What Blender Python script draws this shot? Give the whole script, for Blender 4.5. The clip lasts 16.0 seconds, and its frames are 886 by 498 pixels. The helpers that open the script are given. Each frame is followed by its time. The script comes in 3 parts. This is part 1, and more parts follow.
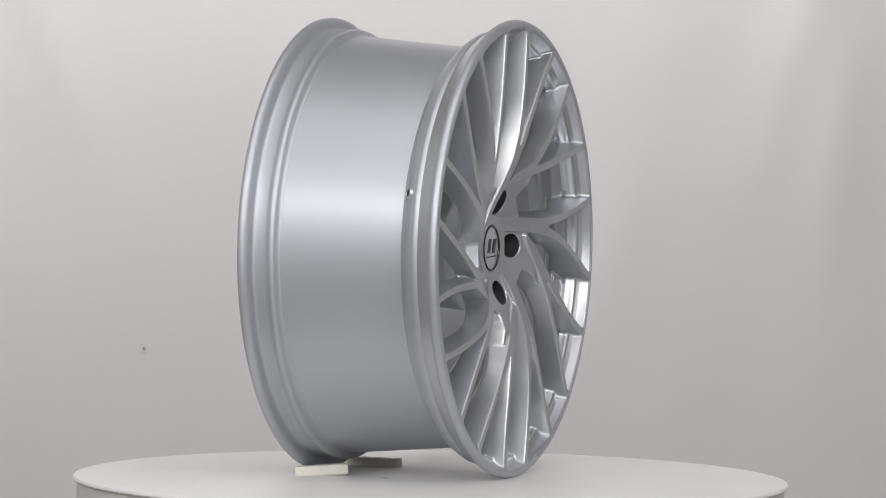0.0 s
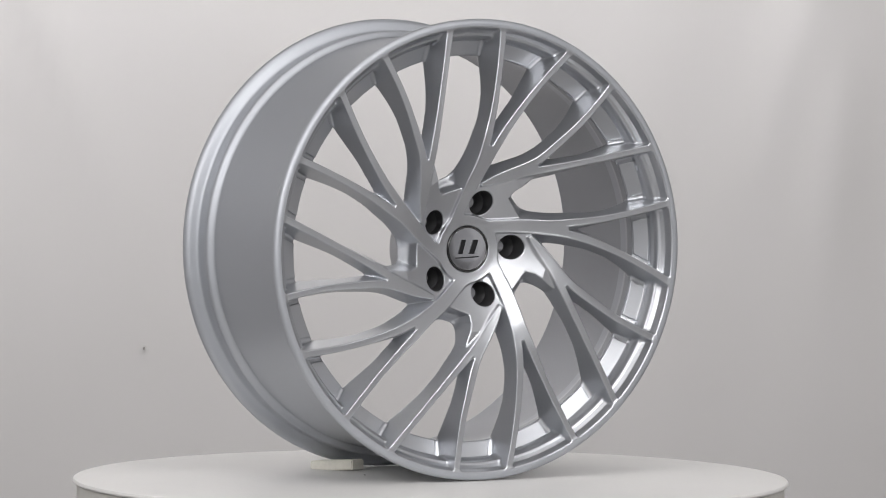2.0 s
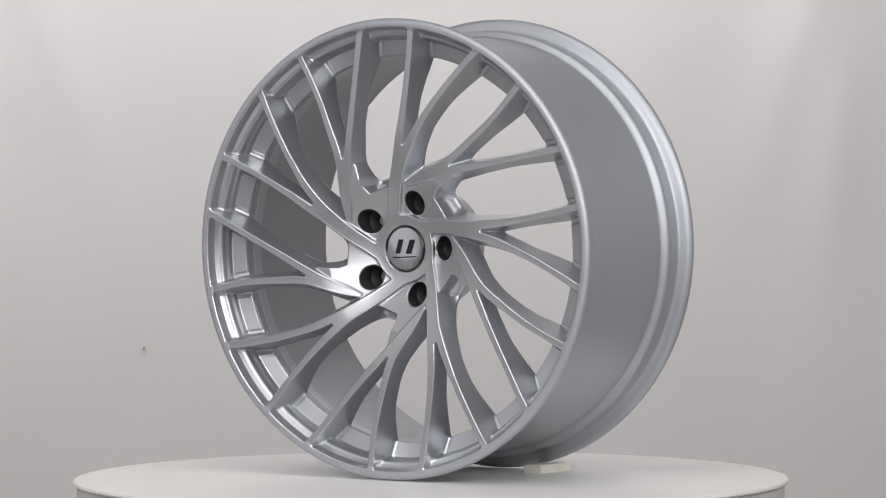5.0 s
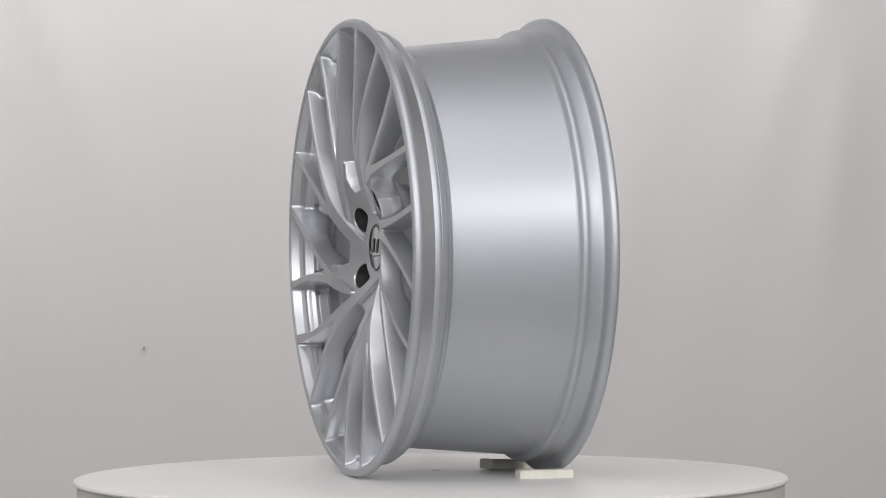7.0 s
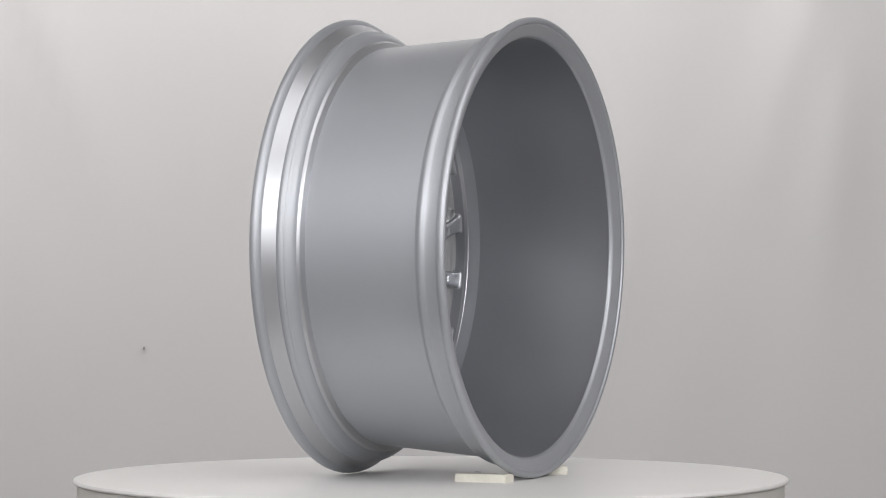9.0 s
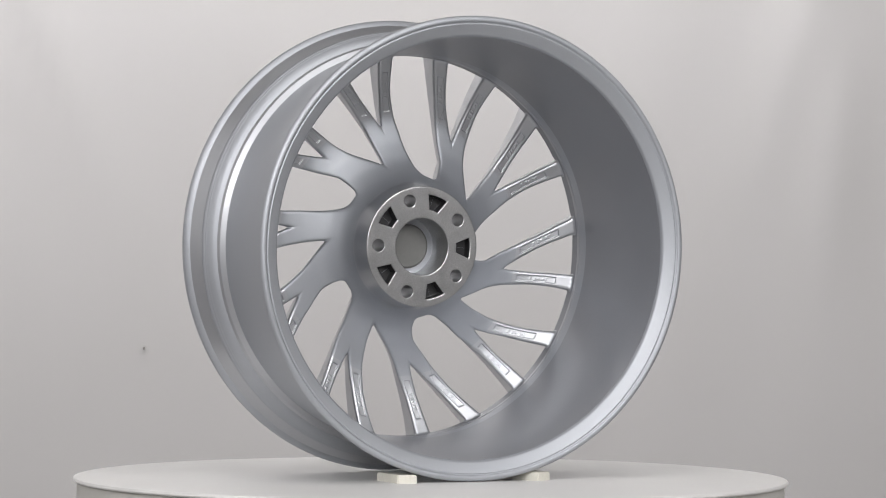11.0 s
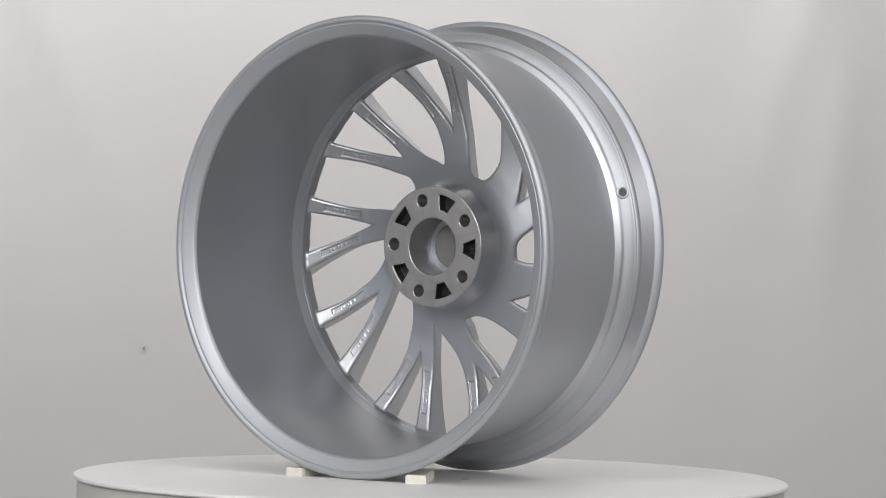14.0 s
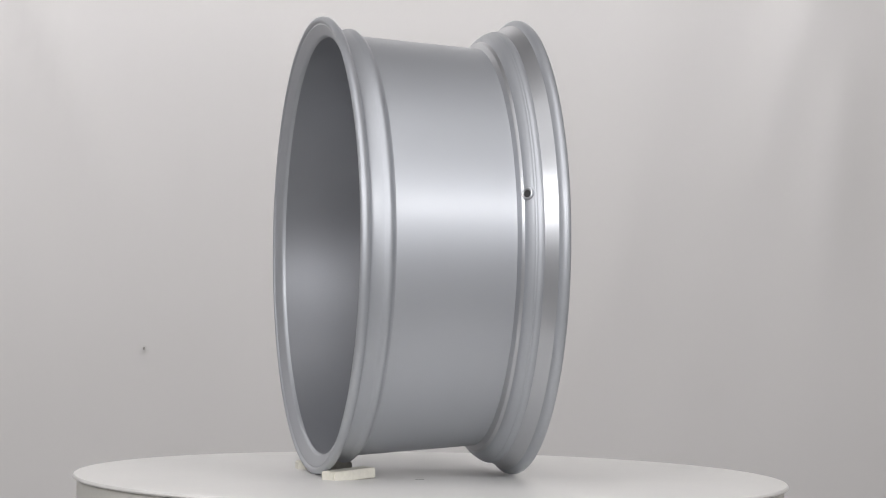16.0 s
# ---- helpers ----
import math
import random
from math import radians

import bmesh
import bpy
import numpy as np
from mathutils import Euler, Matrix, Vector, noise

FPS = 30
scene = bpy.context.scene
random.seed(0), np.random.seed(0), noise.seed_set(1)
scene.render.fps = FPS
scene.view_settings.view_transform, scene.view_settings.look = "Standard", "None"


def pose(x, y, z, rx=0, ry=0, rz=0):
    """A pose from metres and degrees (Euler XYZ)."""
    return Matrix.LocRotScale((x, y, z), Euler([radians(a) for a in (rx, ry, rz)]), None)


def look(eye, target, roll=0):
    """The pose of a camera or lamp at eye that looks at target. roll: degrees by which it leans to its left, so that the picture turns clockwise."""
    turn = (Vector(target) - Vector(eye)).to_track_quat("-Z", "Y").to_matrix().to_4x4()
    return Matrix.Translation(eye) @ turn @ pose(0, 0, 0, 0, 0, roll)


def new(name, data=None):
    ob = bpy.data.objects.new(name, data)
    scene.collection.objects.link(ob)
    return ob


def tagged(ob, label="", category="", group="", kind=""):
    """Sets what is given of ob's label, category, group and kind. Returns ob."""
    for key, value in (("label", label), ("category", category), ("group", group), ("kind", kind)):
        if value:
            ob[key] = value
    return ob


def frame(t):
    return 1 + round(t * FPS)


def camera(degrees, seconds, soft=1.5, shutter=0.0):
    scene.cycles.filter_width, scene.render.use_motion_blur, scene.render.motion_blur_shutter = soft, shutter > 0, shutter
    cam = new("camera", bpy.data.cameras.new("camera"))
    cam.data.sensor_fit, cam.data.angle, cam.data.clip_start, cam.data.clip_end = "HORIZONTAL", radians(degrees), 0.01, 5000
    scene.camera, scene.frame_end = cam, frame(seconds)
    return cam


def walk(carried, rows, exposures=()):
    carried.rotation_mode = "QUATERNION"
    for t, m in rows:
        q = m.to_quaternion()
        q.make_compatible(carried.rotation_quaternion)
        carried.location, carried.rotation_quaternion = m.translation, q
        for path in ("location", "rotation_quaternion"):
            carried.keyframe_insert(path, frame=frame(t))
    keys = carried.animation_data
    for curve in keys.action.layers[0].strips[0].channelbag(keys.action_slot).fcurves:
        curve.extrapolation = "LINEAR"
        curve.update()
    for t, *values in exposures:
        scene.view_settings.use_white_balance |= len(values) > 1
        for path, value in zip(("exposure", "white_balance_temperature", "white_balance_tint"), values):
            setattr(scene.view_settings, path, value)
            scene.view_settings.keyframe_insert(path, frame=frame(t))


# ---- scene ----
# The camera stands still on a tripod, a long lens looking slightly down on the turntable.
cam = camera(10.0146, 16.0, soft=1.0)
EYE = Vector((0.0, -5.944, 0.4301))
YAW, PITCH, ROLL = radians(0.1224), radians(-1.557), 0.3695
AIM = EYE + Vector((math.sin(YAW) * math.cos(PITCH), math.cos(YAW) * math.cos(PITCH), math.sin(PITCH)))
walk(cam, [(0.0, look(EYE, AIM, ROLL)), (16.0, look(EYE, AIM, ROLL))])

# ---- world and lights ----
world = bpy.data.worlds.new("world")
scene.world = world
world.use_nodes = True
world.node_tree.nodes["Background"].inputs["Color"].default_value = (1.0, 0.97, 0.94, 1)
world.node_tree.nodes["Background"].inputs["Strength"].default_value = 0.25
scene.view_settings.exposure = 0.0


def softbox(name, eye, target, w, h, watts, colour=(1.0, 0.985, 0.985)):
    data = bpy.data.lights.new(name, "AREA")
    data.shape, data.size, data.size_y, data.energy, data.color = "RECTANGLE", w, h, watts, colour
    ob = new(name, data)
    ob.matrix_basis = look(eye, target)
    return ob


softbox("front_softbox", (0.0, -3.7, 1.85), (0, 0, 0.25), 1.8, 1.4, 27)
# Unseen fill light behind the camera, added to brighten and even the wheel.
softbox("camera_side_fill", (0.0, -6.6, 1.65), (0, 0, 0.40), 4.2, 1.6, 58)
softbox("left_softbox", (-2.0, -3.4, 1.90), (0, 0, 0.27), 1.1, 0.8, 42)
softbox("right_softbox", (2.2, -3.3, 1.90), (0, 0, 0.27), 1.1, 0.8, 46)
# Two weak unseen side lights, added as fill for the rim's flanks.
softbox("left_side_fill", (-1.95, -0.3, 0.95), (0, -0.1, 0.45), 2.4, 2.0, 4)
softbox("right_side_fill", (1.95, -0.5, 0.95), (0, -0.1, 0.45), 2.6, 2.0, 2)
softbox("backdrop_striplight", (-0.34, 1.22, 1.30), (-0.32, 1.75, 0.55), 2.2, 0.4, 16)
softbox("overhead_softbox", (-0.1, -1.2, 2.65), (-0.1, -0.6, 0), 2.4, 1.8, 20)


# ---- materials ----
def material(name, colour, rough=0.5, metal=0.0, grain=0.0, scale=200.0, bump=0.0, stain=0.0, stain_scale=4.0, coat=0.0):
    """A principled surface with fine grain, broad stains and a little relief."""
    m = bpy.data.materials.new(name)
    m.use_nodes = True
    nt = m.node_tree
    b = nt.nodes["Principled BSDF"]
    b.inputs["Metallic"].default_value, b.inputs["Roughness"].default_value = metal, rough
    b.inputs["Coat Weight"].default_value, b.inputs["Coat Roughness"].default_value = coat, 0.22
    co = nt.nodes.new("ShaderNodeTexCoord")

    def noise_at(s, detail=4.0):
        n = nt.nodes.new("ShaderNodeTexNoise")
        n.inputs["Scale"].default_value, n.inputs["Detail"].default_value = s, detail
        nt.links.new(co.outputs["Object"], n.inputs["Vector"])
        return n

    fine, broad = noise_at(scale), noise_at(stain_scale, 5.0)
    last = None
    for n, amount in ((fine, grain), (broad, stain)):
        mix = nt.nodes.new("ShaderNodeMix")
        mix.data_type, mix.blend_type = "RGBA", "MULTIPLY"
        ramp = nt.nodes.new("ShaderNodeMapRange")
        ramp.inputs["From Min"].default_value, ramp.inputs["From Max"].default_value = 0.3, 0.7
        ramp.inputs["To Min"].default_value, ramp.inputs["To Max"].default_value = 1 - amount, 1.0
        nt.links.new(n.outputs["Fac"], ramp.inputs["Value"])
        mix.inputs["Factor"].default_value = 1.0
        if last:
            nt.links.new(last, mix.inputs["A"])
        else:
            mix.inputs["A"].default_value = (*colour, 1)
        nt.links.new(ramp.outputs["Result"], mix.inputs["B"])
        last = mix.outputs["Result"]
    nt.links.new(last, b.inputs["Base Color"])
    rr = nt.nodes.new("ShaderNodeMapRange")
    rr.inputs["To Min"].default_value, rr.inputs["To Max"].default_value = rough * 0.92, min(1.0, rough * 1.08)
    nt.links.new(broad.outputs["Fac"], rr.inputs["Value"])
    nt.links.new(rr.outputs["Result"], b.inputs["Roughness"])
    if bump:
        bp = nt.nodes.new("ShaderNodeBump")
        bp.inputs["Strength"].default_value, bp.inputs["Distance"].default_value = bump, 0.001
        nt.links.new(fine.outputs["Fac"], bp.inputs["Height"])
        nt.links.new(bp.outputs["Normal"], b.inputs["Normal"])
    return m


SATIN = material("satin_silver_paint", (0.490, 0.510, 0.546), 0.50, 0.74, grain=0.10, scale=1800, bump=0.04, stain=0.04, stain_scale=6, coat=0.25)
SILVER = material("silver_paint", (0.540, 0.554, 0.582), 0.37, 0.91, grain=0.10, scale=1800, bump=0.03, stain=0.03, stain_scale=6, coat=0.35)
# SATIN darkened by about a quarter: the barrel's inner shade, put into the colour
SHADED = material("shaded_rim_silver", (0.38, 0.391, 0.418), 0.42, 0.78, grain=0.14, scale=1500, bump=0.04, stain=0.06, stain_scale=9)
BARE = material("machined_aluminium", (0.58, 0.582, 0.585), 0.34, 1.0, grain=0.22, scale=700, bump=0.10, stain=0.20, stain_scale=45)
POCKET = material("dark_grainy_pocket", (0.075, 0.075, 0.078), 0.40, 0.6, grain=0.2, scale=500, bump=0.15, stain=0.2, stain_scale=60)
DARK = material("near_black_in_holes", (0.050, 0.050, 0.052), 0.45, 0.3, grain=0.2, scale=600, bump=0.05)
CHROME = material("smoked_chrome", (0.64, 0.655, 0.70), 0.10, 1.0, grain=0.03, scale=400, stain=0.03)
EMBLEM = material("dark_polished_metal", (0.02, 0.02, 0.022), 0.28, 0.5, grain=0.05, scale=400)
GLOSS_BLACK = material("gloss_black", (0.012, 0.012, 0.013), 0.18, 0.0, grain=0.1, scale=300, coat=0.5)
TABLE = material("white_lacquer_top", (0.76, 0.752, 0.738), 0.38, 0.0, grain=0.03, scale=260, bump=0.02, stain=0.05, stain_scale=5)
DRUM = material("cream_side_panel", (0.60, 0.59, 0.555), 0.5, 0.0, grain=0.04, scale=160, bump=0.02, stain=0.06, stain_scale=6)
CLOTH = material("white_backdrop_cloth", (0.500, 0.490, 0.488), 0.92, 0.0, grain=0.04, scale=900, bump=0.12, stain=0.05, stain_scale=1.6)
FOAM = material("cream_plastic_block", (0.78, 0.76, 0.68), 0.6, 0.0, grain=0.08, scale=240, bump=0.1, stain=0.08, stain_scale=40)
GREY = material("grey_plastic", (0.22, 0.22, 0.215), 0.45, 0.0, grain=0.08, scale=200, bump=0.05)
CEIL = material("white_ceiling_paint", (0.66, 0.65, 0.64), 0.85, 0.0, grain=0.04, scale=150, bump=0.05, stain=0.05, stain_scale=2)
FLOOR = material("grey_studio_floor", (0.42, 0.415, 0.41), 0.6, 0.0, grain=0.1, scale=120, bump=0.05, stain=0.15, stain_scale=2)
WALL = material("studio_wall", (0.42, 0.415, 0.412), 0.8, 0.0, grain=0.04, scale=150, bump=0.05, stain=0.08, stain_scale=2)
SPECK = material("dark_stain", (0.30, 0.29, 0.28), 0.9, 0.0, grain=0.2, scale=900)


# ---- mesh helpers ----
def mesh_object(name, verts, faces, mat, parent=None, label="", smooth=True, normals=None, sharp=None):
    me = bpy.data.meshes.new(name)
    me.from_pydata([tuple(v) for v in verts], [], [tuple(f) for f in faces])
    me.update()
    if smooth:
        me.polygons.foreach_set("use_smooth", [True] * len(me.polygons))
        if sharp is not None:
            me.set_sharp_from_angle(angle=radians(sharp))
    if normals is not None:
        me.normals_split_custom_set_from_vertices(normals)
    me.materials.append(mat)
    ob = new(name, me)
    if parent:
        ob.parent = parent
    if label:
        tagged(ob, label)
    return ob


def part(name, bm, mat, parent, label="", smooth=True, sharp=35):
    """Links a bmesh as one mesh object under a thing or a part."""
    me = bpy.data.meshes.new(name)
    bmesh.ops.recalc_face_normals(bm, faces=bm.faces)
    bm.to_mesh(me)
    bm.free()
    if smooth:
        me.polygons.foreach_set("use_smooth", [True] * len(me.polygons))
        me.set_sharp_from_angle(angle=radians(sharp))
    me.materials.append(mat)
    ob = new(name, me)
    if parent:
        ob.parent = parent
    if label:
        tagged(ob, label)
    return ob


def rounded(profile, sub=4):
    """A closed Catmull-Rom curve through the profile's corners."""
    out, n = [], len(profile)
    p = [Vector((*q, 0)) for q in profile]
    for i in range(n):
        a, b, c, d = p[i - 1], p[i], p[(i + 1) % n], p[(i + 2) % n]
        for j in range(sub):
            t = j / sub
            q = 0.5 * ((2 * b) + (c - a) * t + (2 * a - 5 * b + 4 * c - d) * t * t + (3 * b - a - 3 * c + d) * t ** 3)
            out.append((q.x, q.y))
    return out


def lathe(profile, n=192, closed=True, axis="wheel"):
    """Turns (along, radius) pairs round the wheel's axle or round the vertical."""
    bm = bmesh.new()
    rings = []
    for a, r in profile:
        ring = []
        for k in range(n):
            c, s = math.cos(2 * math.pi * k / n), math.sin(2 * math.pi * k / n)
            ring.append(bm.verts.new((r * c, -a, r * s) if axis == "wheel" else (r * c, r * s, a)))
        rings.append(ring)
    m = len(rings)
    for i in range(m if closed else m - 1):
        A, B = rings[i], rings[(i + 1) % m]
        for k in range(n):
            bm.faces.new((A[k], A[(k + 1) % n], B[(k + 1) % n], B[k]))
    return bm


def disc(bm_profile, n=96, axis="wheel"):
    """A turned solid whose profile starts and ends on the axis."""
    bm = lathe(bm_profile, n, False, axis)
    bmesh.ops.remove_doubles(bm, verts=bm.verts, dist=1e-6)
    return bm


# ---- studio: backdrop cloth, floor, walls ----
def blot(name, owner, m, w, h, thick):
    """A small uneven mark, slightly proud of what it lies on."""
    bm = bmesh.new()
    rim = [(math.cos(a) * w * (1 + 0.3 * math.sin(3 * a + w * 900)), math.sin(a) * h * (1 + 0.25 * math.cos(2 * a))) for a in np.linspace(0, 2 * math.pi, 14, endpoint=False)]
    lo, hi = [bm.verts.new((x, y, -thick)) for x, y in rim], [bm.verts.new((x, y, 0.0004)) for x, y in rim]
    bm.faces.new(hi)
    for i in range(len(rim)):
        bm.faces.new((lo[i - 1], lo[i], hi[i], hi[i - 1]))
    ob = part(name, bm, SPECK, owner, "small dark mark")
    ob.matrix_basis = m
    return ob


def backdrop():
    """A hung cloth with a few soft folds, that comes round at both sides like a tent."""
    Y0, ZB, ZT, HALF, BEND, SIDE = 1.75, -0.95, 2.1, 1.5, 0.6, 2.4
    arc = BEND * math.pi / 2
    n, nz = 420, 90
    verts, faces = [], []
    for j in range(nz + 1):
        z = ZB + (ZT - ZB) * j / nz
        for i in range(n + 1):
            u = -(HALF + arc + SIDE) + 2 * (HALF + arc + SIDE) * i / n
            a, sg = abs(u), (1 if u > 0 else -1)
            if a < HALF:
                x, y, nx, ny = u, Y0, 0.0, -1.0
            elif a < HALF + arc:
                q = (a - HALF) / BEND
                x, y, nx, ny = sg * (HALF + BEND * math.sin(q)), Y0 - BEND + BEND * math.cos(q), -sg * math.sin(q), -math.cos(q)
            else:
                x, y, nx, ny = sg * (HALF + BEND), Y0 - BEND - (a - HALF - arc), -sg * 1.0, 0.0
            out = -0.010 * noise.noise((u * 1.3, z * 0.9, 3.1)) - 0.004 * noise.noise((u * 5.0, z * 2.2, 8.0))
            for cx, sl, wd, am, zc, zw in FOLDS:
                d = (u - cx - sl * (z - 0.3)) / wd
                out += am * math.exp(-d * d - ((z - zc) / zw) ** 2)
            verts.append((x + nx * out, y + ny * out, z))
    for j in range(nz):
        for i in range(n):
            a = j * (n + 1) + i
            faces.append((a, a + 1, a + n + 2, a + n + 1))
    ob = mesh_object("backdrop", verts, faces, CLOTH)
    sol = ob.modifiers.new("thickness", "SOLIDIFY")
    sol.thickness = 0.002
    sol.offset = 1.0
    for x, z, w, h in ((-0.4376, 0.067, 0.0013, 0.0030), (0.1334, 0.0104, 0.0013, 0.0024)):
        blot("stain", ob, Matrix.Translation((x, 1.735, z)) @ Matrix.Rotation(radians(90), 4, "X"), w, h, 0.012)
    return tagged(ob, "white cloth backdrop with soft hanging folds", "backdrop", kind="structure")


# centre, slant, width and depth of each fold, and the height about which it shows and fades
FOLDS = [(-0.49, -0.38, 0.036, 0.010, 0.55, 0.22), (-0.555, -0.45, 0.014, 0.005, 0.45, 0.09), (-0.70, -0.05, 0.05, 0.012, 0.2, 0.8), (-0.60, 0.0, 0.03, 0.005, 0.1, 0.3),
         (0.49, 0.25, 0.040, 0.020, 0.60, 0.24), (0.36, 0.25, 0.035, -0.005, 0.05, 0.25), (0.600, 0.05, 0.045, 0.016, 0.42, 0.28), (0.72, 0.02, 0.05, -0.008, 0.3, 1.0),
         (-0.36, 0.03, 0.05, 0.006, 0.5, 0.45), (-0.27, -0.03, 0.04, -0.005, 0.25, 0.35), (0.30, 0.04, 0.045, 0.006, 0.25, 0.30), (0.22, -0.05, 0.05, -0.004, 0.6, 0.3),
         (-1.3, 0.02, 0.08, 0.04, 0.3, 2.0), (1.2, 0.0, 0.09, 0.04, 0.3, 2.0)]
backdrop()


def slab(name, lo, hi, mat, label, category):
    bm = bmesh.new()
    bmesh.ops.create_cube(bm, size=1)
    for v in bm.verts:
        v.co = Vector([(l + h) / 2 + c * (h - l) for l, h, c in zip(lo, hi, v.co)])
    return tagged(part(name, bm, mat, None, smooth=False), label, category, kind="structure")


slab("floor", (-4, -7.5, -1.05), (4, 3, -0.95), FLOOR, "plain light grey studio floor", "floor")
slab("ceiling", (-4, -7.5, 3.0), (4, 3, 3.1), CEIL, "plain white studio ceiling", "ceiling")
slab("wall_north", (-4, 2.4, -0.95), (4, 2.5, 3.0), WALL, "plain light grey studio wall", "wall")
slab("wall_south", (-4, -7.5, -0.95), (4, -7.4, 3.0), WALL, "plain light grey studio wall", "wall")
slab("wall_west", (-4.1, -7.5, -0.95), (-4, 3, 3.0), WALL, "plain light grey studio wall", "wall")
slab("wall_east", (4, -7.5, -0.95), (4.1, 3, 3.0), WALL, "plain light grey studio wall", "wall")


# ---- turntable ----
def turntable():
    base = new("turntable")
    tagged(base, "round white turntable with a thin lacquered top on a cream drum", "turntable")
    R = 0.4207
    top = [(0.0024, 0.0), (0.0024, 0.1), (0.0024, 0.25), (0.0022, 0.31), (0.0014, 0.36), (0.0004, 0.40), (0.0, R - 0.004), (-0.0006, R - 0.0015), (-0.002, R - 0.0003), (-0.0034, R), (-0.0047, R - 0.0006), (-0.0054, R - 0.002), (-0.0054, 0.0)]
    plate = part("tabletop", disc(top, 256, "up"), TABLE, base)
    blot("scuff", plate, Matrix.Translation((-0.072, 0.030, 0.0024)) @ Matrix.Rotation(radians(70), 4, "Z"), 0.0048, 0.0012, 0.001)
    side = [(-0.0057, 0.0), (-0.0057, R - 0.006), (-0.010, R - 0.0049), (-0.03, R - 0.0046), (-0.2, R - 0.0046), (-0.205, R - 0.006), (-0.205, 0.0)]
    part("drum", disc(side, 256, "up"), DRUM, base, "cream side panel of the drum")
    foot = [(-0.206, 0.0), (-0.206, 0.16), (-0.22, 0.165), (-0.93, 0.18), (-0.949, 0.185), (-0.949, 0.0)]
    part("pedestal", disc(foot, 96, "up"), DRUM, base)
    return base


TABLE_THING = turntable()

# ---- wheel ----
AXLE = 0.2710     # height of the axle over the tabletop
WX = 0.00965       # the wheel stands a little off the turntable's centre
PHI = 73.65       # angle of the first bolt hole, seen from the front
SECTOR = radians(72)


def barrel(base):
    """The rim: outer flange, bead seats, humps, the tapering well and the inner flange, with its wall's thickness."""
    outer = [(0.1012, 0.2590), (0.1019, 0.2600), (0.1020, 0.2628), (0.1012, 0.2652), (0.0996, 0.2669), (0.0966, 0.2678), (0.0932, 0.2672), (0.0898, 0.2640), (0.0872, 0.2594), (0.0846, 0.2554),
             (0.0815, 0.2531), (0.0780, 0.2524), (0.0748, 0.2527), (0.0722, 0.2538), (0.0694, 0.2543), (0.0665, 0.2536), (0.0650, 0.2524), (0.0638, 0.2522), (0.0622, 0.2509), (0.0600, 0.2496), (0.0560, 0.2462), (0.0532, 0.2415), (0.0510, 0.2352), (0.0495, 0.2338),
             (0.0300, 0.2354), (-0.0300, 0.2405), (-0.0920, 0.2458), (-0.0965, 0.2464), (-0.0995, 0.2485), (-0.1025, 0.2530), (-0.1060, 0.2543), (-0.1095, 0.2535), (-0.1130, 0.2526),
             (-0.1240, 0.2530), (-0.1275, 0.2545), (-0.1290, 0.2590), (-0.1305, 0.2640), (-0.1335, 0.2672), (-0.1370, 0.2682), (-0.1402, 0.2672), (-0.1418, 0.2648), (-0.1416, 0.2622), (-0.1404, 0.2612)]
    inner = [(-0.1396, 0.2604), (-0.1394, 0.2596), (-0.1398, 0.2588), (-0.1396, 0.2578), (-0.1375, 0.2530), (-0.1352, 0.2482), (-0.1343, 0.2466), (-0.1330, 0.2454), (-0.1312, 0.2446), (-0.1285, 0.2441), (-0.1100, 0.2428), (-0.0950, 0.2408), (-0.0300, 0.2345), (0.0300, 0.2280),
             (0.0520, 0.2268), (0.0600, 0.2360), (0.0700, 0.2450), (0.0850, 0.2535), (0.0945, 0.2585)]
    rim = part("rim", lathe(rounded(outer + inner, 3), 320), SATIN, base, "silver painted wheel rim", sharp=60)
    # Thin sheet inside the barrel; the barrel's shade is painted in as darker silver.
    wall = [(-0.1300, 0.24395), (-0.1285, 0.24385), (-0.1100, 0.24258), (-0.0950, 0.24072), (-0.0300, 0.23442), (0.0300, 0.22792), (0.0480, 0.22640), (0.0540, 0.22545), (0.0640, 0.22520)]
    part("barrel_shade", lathe(wall + [(s, q + 0.0006) for s, q in wall[::-1]], 320), SHADED, rim, "inside of the rim, its shade painted in as darker silver", sharp=60)
    return rim


def curve(points, step=14):
    """A smooth open curve: rows of x, y, half width."""
    p = [np.array(q, float) for q in points]
    p = [2 * p[0] - p[1]] + p + [2 * p[-1] - p[-2]]
    out = []
    for i in range(1, len(p) - 2):
        a, b, c, d = p[i - 1:i + 3]
        for t in np.arange(step) / step:
            out.append(0.5 * (2 * b + (c - a) * t + (2 * a - 5 * b + 4 * c - d) * t * t + (3 * b - a - 3 * c + d) * t ** 3))
    out = np.array(out + [p[-2]])
    span = np.exp(-(np.arange(-18, 19) / 8.0) ** 2)
    for c in range(3):      # even out the bends, with the ends held
        run = np.concatenate([2 * out[0, c] - out[18:0:-1, c], out[:, c], 2 * out[-1, c] - out[-2:-20:-1, c]])
        out[:, c] = np.convolve(run, span / span.sum(), mode="valid")
    return out


def strip(x, y, pts):
    """Distance from a strip of changing half width, and from its centre line."""
    best, mid = np.full(x.shape, 9.0, np.float32), np.full(x.shape, 9.0, np.float32)
    for (ax, ay, aw), (bx, by, bw) in zip(pts, pts[1:]):
        dx, dy = bx - ax, by - ay
        t = np.clip(((x - ax) * dx + (y - ay) * dy) / (dx * dx + dy * dy), 0, 1)
        d = np.hypot(x - ax - t * dx, y - ay - t * dy)
        best, mid = np.minimum(best, d - aw - t * (bw - aw)), np.minimum(mid, d)
    return best, mid


